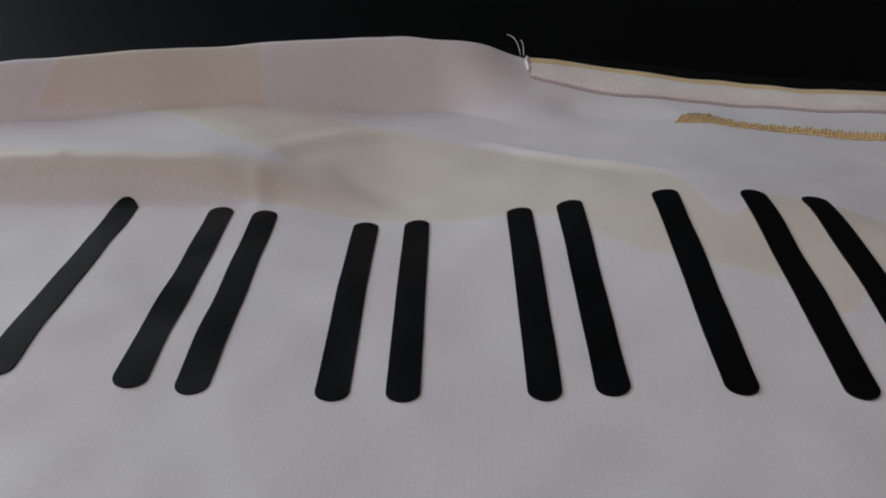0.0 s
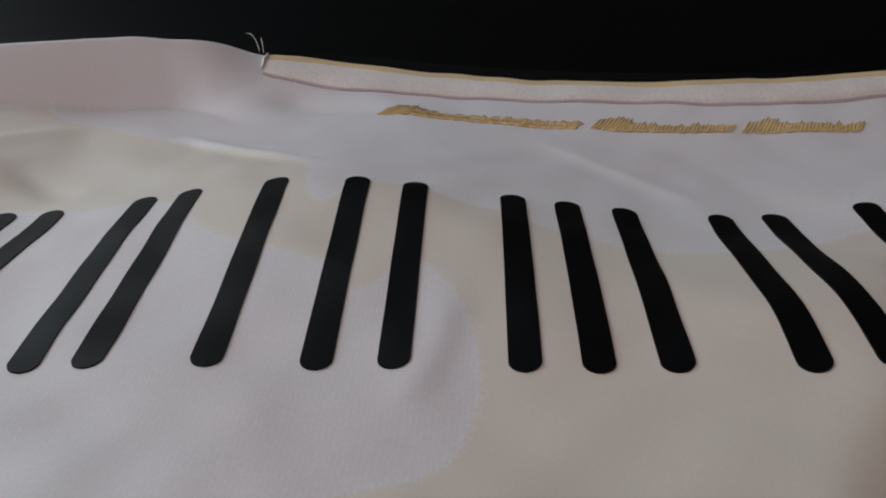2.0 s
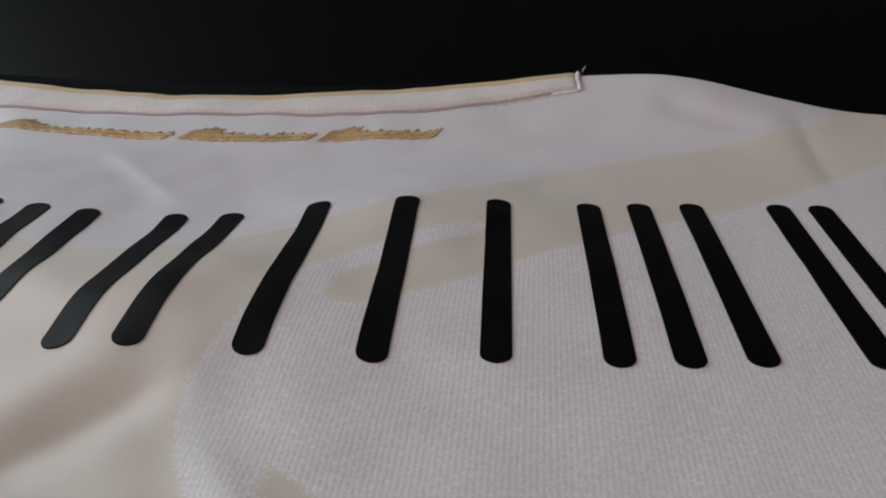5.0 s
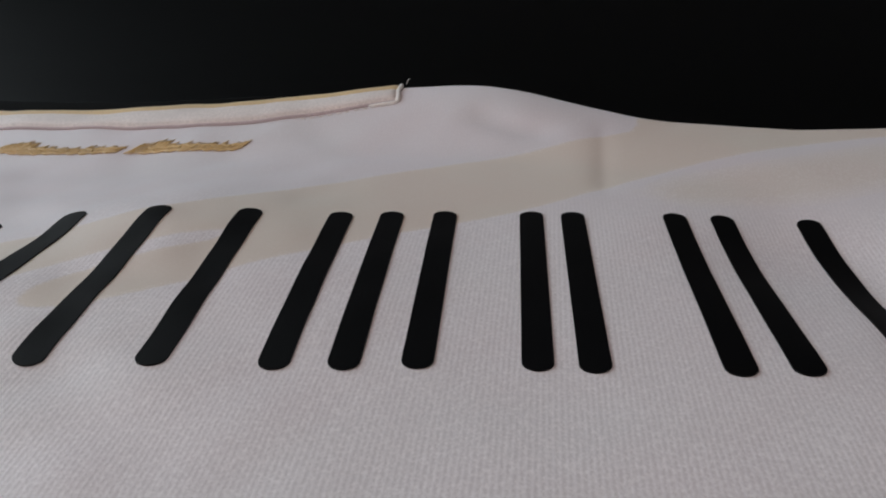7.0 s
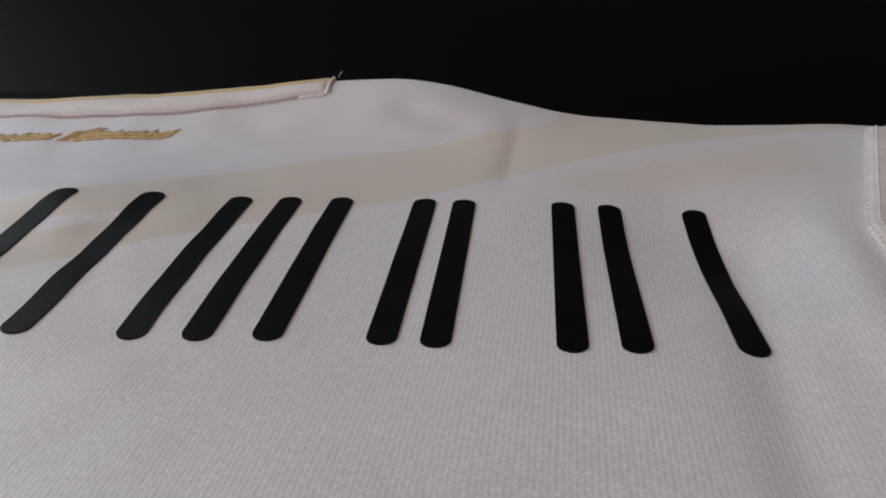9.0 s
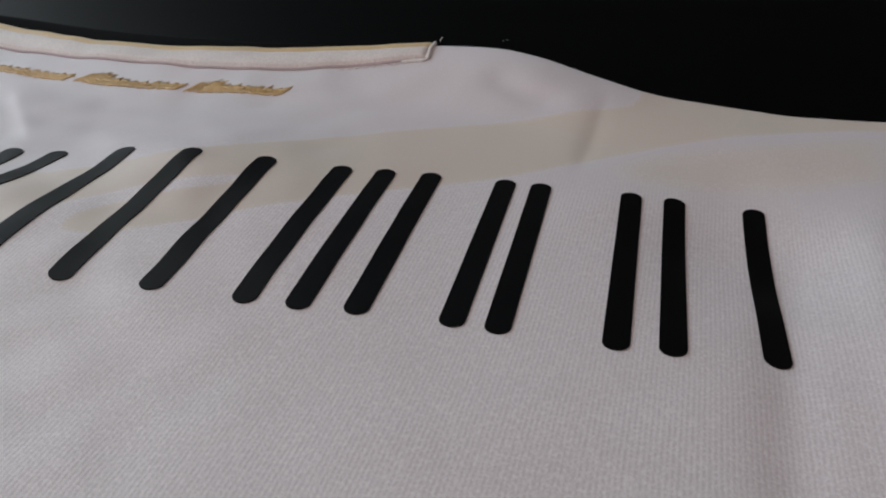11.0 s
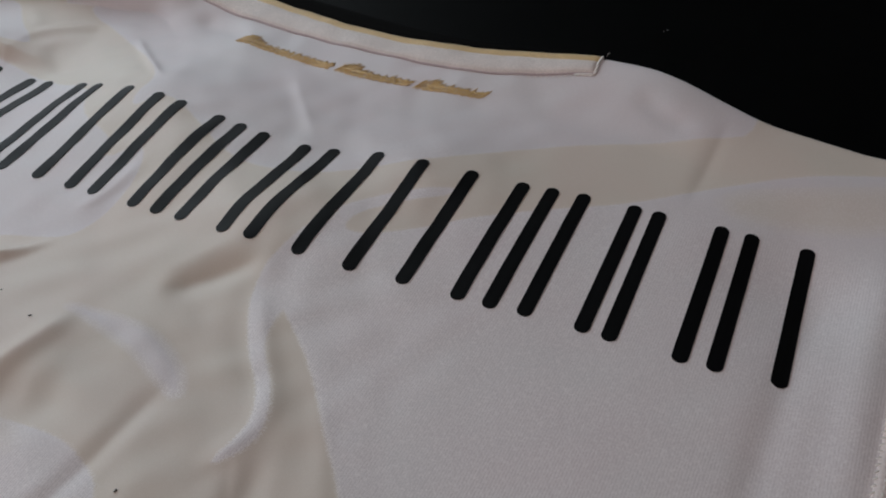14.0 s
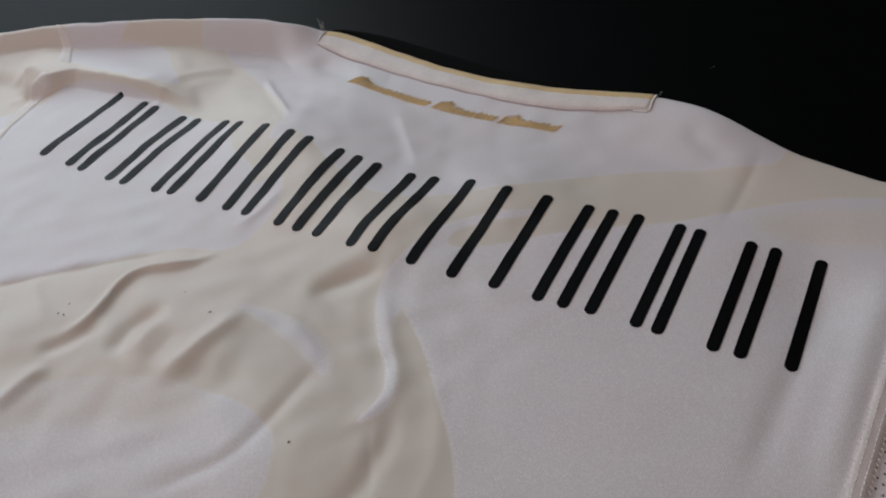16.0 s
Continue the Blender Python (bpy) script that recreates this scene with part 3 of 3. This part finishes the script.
# Collar: rib band, mauve strip for the seam's shade, gold piping, black tape behind.
NECK_L, NECK_R = 0.0275, 0.2225


COLLAR_SEAM = ((0.0275, 0.1372), (0.044, 0.1337), (0.064, 0.1310), (0.082, 0.1291), (0.101, 0.1268), (0.119, 0.1247), (0.136, 0.1235), (0.152, 0.1227), (0.168, 0.1226),
               (0.1825, 0.1240), (0.196, 0.1264), (0.209, 0.1300), (0.2225, 0.1334))


def collar_low(x):
    return sum(np.interp(x + d, *zip(*COLLAR_SEAM)) for d in (-0.010, -0.005, 0, 0.005, 0.010)) / 5


def collar_top(x):
    return knots(1, x) - 0.0010


xs = np.linspace(NECK_L, NECK_R, 150)
v = np.linspace(0, 1, 14)[:, None]
x = xs[None] + 0 * v
y = collar_low(x) + (collar_top(x) - 0.003 - collar_low(x)) * v
ends = np.sqrt(np.clip(np.minimum((x - NECK_L) / 0.008, (NECK_R - x) / 0.0016), 0, 1))
z = surf(x, y) + (0.0005 + 0.0009 * np.sin(np.pi * np.clip(v, 0.04, 1) ** 0.7) ** 0.6) * ends - 0.0003 * (1 - ends)
z[0] = surf(x[0], y[0]) - 0.0004
collar = part("collar_band", np.stack([x.ravel(), y.ravel(), z.ravel()], -1), lattice(14, 150), band_cloth, shirt, "white ribbed collar band")
# Thin mauve tube stands in for the shaded line at the collar seam.
cy = collar_low(xs) - 0.0003
part("collar_seam_shade", *tube(np.stack([xs, cy, surf(xs, cy) + 0.0002], -1), 0.0005, 8), mauve_shade, collar, "mauve cord along the collar seam")
v = np.linspace(0, 1, 12)[:, None]
gx = xs[None] + 0 * v
gy = collar_top(gx) + 0.0012 - 0.0078 * v
ends = np.sqrt(np.clip(np.minimum((gx - NECK_L) / 0.008, (NECK_R - gx) / 0.0016), 0, 1))
swell = 0.0006 + 0.0007 * np.sin(np.pi * np.clip(0.08 + 0.92 * v, 0, 1)) ** 0.5
gz = surf(gx, np.minimum(gy, collar_top(gx) - 0.0008)) + (swell - 0.0001) * ends - 0.0003 - 0.0016 * (v > 0.99) - 0.004 * (v < 0.01)
part("collar_piping", np.stack([gx.ravel(), gy.ravel(), gz.ravel()], -1), lattice(12, 150), gold_cloth, collar, "flat gold piping along the neck edge")
v = np.linspace(0, 1, 8)[:, None]
inner = np.linspace(NECK_L + 0.004, NECK_R - 0.03, 100)[None]
along = (inner - inner.min()) / (inner.max() - inner.min())
bulge = 0.020 * np.sin(np.pi * along ** 0.75) ** 0.6
y = knots(1, inner) + bulge * v
z = knots(2, inner) + (TABLE + 0.0004 - knots(2, inner)) * v ** 4 + 0.0012 * np.sin(np.pi * v)
part("neck_tape", np.stack([(inner + 0 * v).ravel(), y.ravel(), z.ravel()], -1), lattice(8, 100), black_tape, collar, "black tape inside the neck")

# Stitches under the collar and the tacks at its ends.
tacks = []
for x0 in np.arange(0.196, 0.221, 0.0024):
    xx = np.linspace(x0, x0 + 0.0016, 4)
    yy = collar_low(xx) - 0.0016
    tacks.append(tube(np.stack([xx, yy, surf(xx, yy) + np.array([0, 0.0002, 0.0002, 0])], -1), 0.0002, 5))
tagged(part("stitching", *joined(tacks), white_thread, collar, "white thread stitches"), kind="stuff")
for x0, y0, y1 in ((NECK_R - 0.0002, 0.1318, 0.1438), (NECK_L - 0.0002, 0.1385, 0.1475)):
    yy = np.linspace(y0, y1, 14)
    xx = x0 + 0.0002 * np.sin(np.linspace(0, 9, 14))
    part("bar_tack", *tube(np.stack([xx, yy, surf(xx, yy) + 0.0003], -1), 0.0007 if x0 > 0.1 else 0.0004, 7), white_thread, collar, "white bar tack closing the collar")
xx = np.linspace(NECK_R - 0.0080, NECK_R, 12)
yy = collar_low(xx) - 0.0010
part("bar_tack", *tube(np.stack([xx, yy, surf(xx, yy) + 0.0003], -1), 0.0005, 7), white_thread, collar, "white bar tack closing the collar")
for start, bend in (((NECK_L - 0.002, 0.1455), (-0.004, 0.003, 0.0050)), ((NECK_L - 0.001, 0.1460), (-0.001, 0.002, 0.0040)), ((NECK_R + 0.0014, 0.1435), (0.0010, 0.001, 0.0014))):
    s = np.linspace(0, 1, 12)
    z0 = float(surf(start[0], start[1]))
    way = np.stack([start[0] + bend[0] * s ** 1.6, start[1] + bend[1] * s, z0 + 0.0004 + bend[2] * np.sin(1.7 * s)], -1)
    part("loose_thread", *tube(way, 0.00009, 5), white_thread, collar, "loose white thread end")


# Gold embroidery under the collar: three plain bars of slanting satin stitches, each taller at its head.
def gold_base(x):
    return 0.1062 + 1.05 * (x - 0.138) ** 2 + 0.012 * np.clip(x - 0.160, 0, 1)


def gold_bar(x0, x1, seed):
    rnd = random.Random(seed)
    pieces = []

    def cord(px, up, radius):
        px, up = np.asarray(px), np.asarray(up)
        py = gold_base(px) + up
        px = px + 0.6 * up
        pieces.append(tube(np.stack([px, py, surf(px, py) + 0.0002], -1), radius, 6, flat=0.5))

    w = np.linspace(0, 1, 5)
    for x in np.arange(x0, x1, 0.00095):
        low = rnd.uniform(-0.0005, 0.0002)
        tall = 0.0046 + 0.0036 * math.exp(-((x - x0 - 0.0040) / 0.0046) ** 2) + 0.0006 * math.sin(1900 * x) + rnd.uniform(-0.0006, 0.0006)
        cord(x + 0.0002 * np.sin(6 * w), low + tall * w, rnd.uniform(0.00030, 0.00048))
    for up in (0.0004, 0.0030):
        run = np.arange(x0 + 0.003, x1 + 0.0008, 0.0005)
        cord(run, up + 0.0004 * np.sin(run * 1900), 0.00042)
    return joined(pieces)


for k, (x0, x1) in enumerate(((0.0620, 0.1120), (0.1155, 0.1500), (0.1530, 0.1825))):
    tagged(part("embroidered_bar", *gold_bar(x0, x1, 5 + k), gold_thread, shirt, "gold satin-stitch embroidery"), kind="stuff")

# Black print across the shoulders, as plain upright bars.
HALF = 0.00245
STEMS = (-0.0585, -0.0390, -0.0300, -0.0100, 0.0000, 0.0199, 0.0295, 0.0475, 0.0640, 0.0755, 0.0945, 0.1050, 0.1160, 0.1345, 0.1455, 0.1635, 0.1820,
         0.2005, 0.2190, 0.2295, 0.2405, 0.2585, 0.2670, 0.2880, 0.2978, 0.3155)


def printed_bar(x0, low, high, thick=0.0003):
    """A flat bar with round ends that lies on the cloth: a smooth top and a wall of its own."""
    n, across = 60, np.linspace(-1, 1, 7)
    yc = np.unique(np.concatenate([low + HALF * (1 - np.cos(np.linspace(0, np.pi / 2, 9))), np.linspace(low + HALF, high - HALF, n), high - HALF * (1 - np.cos(np.linspace(0, np.pi / 2, 9)))]).round(7))
    inset = np.clip(np.minimum(yc - low, high - yc) / HALF, 0, 1)
    half = HALF * np.sqrt(np.clip(1 - (1 - inset) ** 2, 0.01, 1))
    x = x0 + half[:, None] * across[None]
    y = yc[:, None] + 0 * x
    top = np.stack([x.ravel(), y.ravel(), (surf(x, y) + thick).ravel()], -1)
    rows, cols = x.shape
    rim = [k * cols for k in range(rows)] + [(rows - 1) * cols + k for k in range(1, cols)] + [k * cols + cols - 1 for k in range(rows - 2, -1, -1)] + list(range(cols - 2, 0, -1))
    upper, lower = top[rim], top[rim] - (0, 0, thick + 0.0004)
    m, at = len(rim), len(top)
    wall = [[at + k, at + (k + 1) % m, at + m + (k + 1) % m, at + m + k] for k in range(m)]
    return np.concatenate([top, upper, lower]), lattice(rows, cols) + wall


FEET = ((-0.055, 0.0025), (-0.020, -0.0008), (0.0, -0.0016), (0.020, -0.0008), (0.038, 0.0002), (0.084, -0.0022), (0.117, -0.0037), (0.136, -0.0050), (0.183, -0.0038),
        (0.209, -0.0022), (0.230, -0.0015), (0.249, 0.0004), (0.282, -0.0011), (0.298, -0.0005), (0.317, 0.0016))
HEADS = ((-0.050, 0.0645), (-0.020, 0.0600), (0.020, 0.0604), (0.047, 0.0596), (0.083, 0.0567), (0.115, 0.0536), (0.135, 0.0530), (0.155, 0.0575), (0.180, 0.0570),
         (0.207, 0.0595), (0.226, 0.0618), (0.247, 0.0645), (0.274, 0.0637), (0.305, 0.0652))
for x0 in STEMS:
    low, high = (float(np.interp(x0, *zip(*line))) for line in (FEET, HEADS))
    part("printed_bar", *printed_bar(x0, low, high), black_print, shirt)

# ---- lint ----
def speck(x, y, z, size, seed):
    rnd = random.Random(seed)
    s = np.linspace(0, 1, 6)
    turn = rnd.uniform(0, 6.28)
    way = np.stack([x + size * (s - 0.5) * math.cos(turn) + size * 0.3 * np.sin(4 * s + seed), y + size * (s - 0.5) * math.sin(turn), z + 0.0002 + 0 * s], -1)
    return tube(way, size * 0.22, 5)


SPECKS = ((0.0838, -0.0530), (0.0405, -0.0830), (0.0435, -0.0827), (0.0404, -0.0768), (0.1019, -0.0591), (0.1678, -0.0995), (0.1679, -0.0998), (0.2081, -0.1054))
bits = [speck(x, y, float(surf(x, y)), 0.0007 + 0.0003 * (i % 3), i) for i, (x, y) in enumerate(SPECKS)]
lint = part("lint", *joined(bits), dark_lint, None, base=(0, 0, 0))
tagged(lint, "dark specks of lint on the cream cloth", "lint", kind="stuff")
dust = part("dust", *joined([speck(x, y, TABLE, 0.0012, 20 + i) for i, (x, y) in enumerate(((0.235, 0.201), (0.2365, 0.2025)))]), pale_lint, None, base=(0, 0, 0))
tagged(dust, "pale dust specks on the black surface", "dust", kind="stuff")
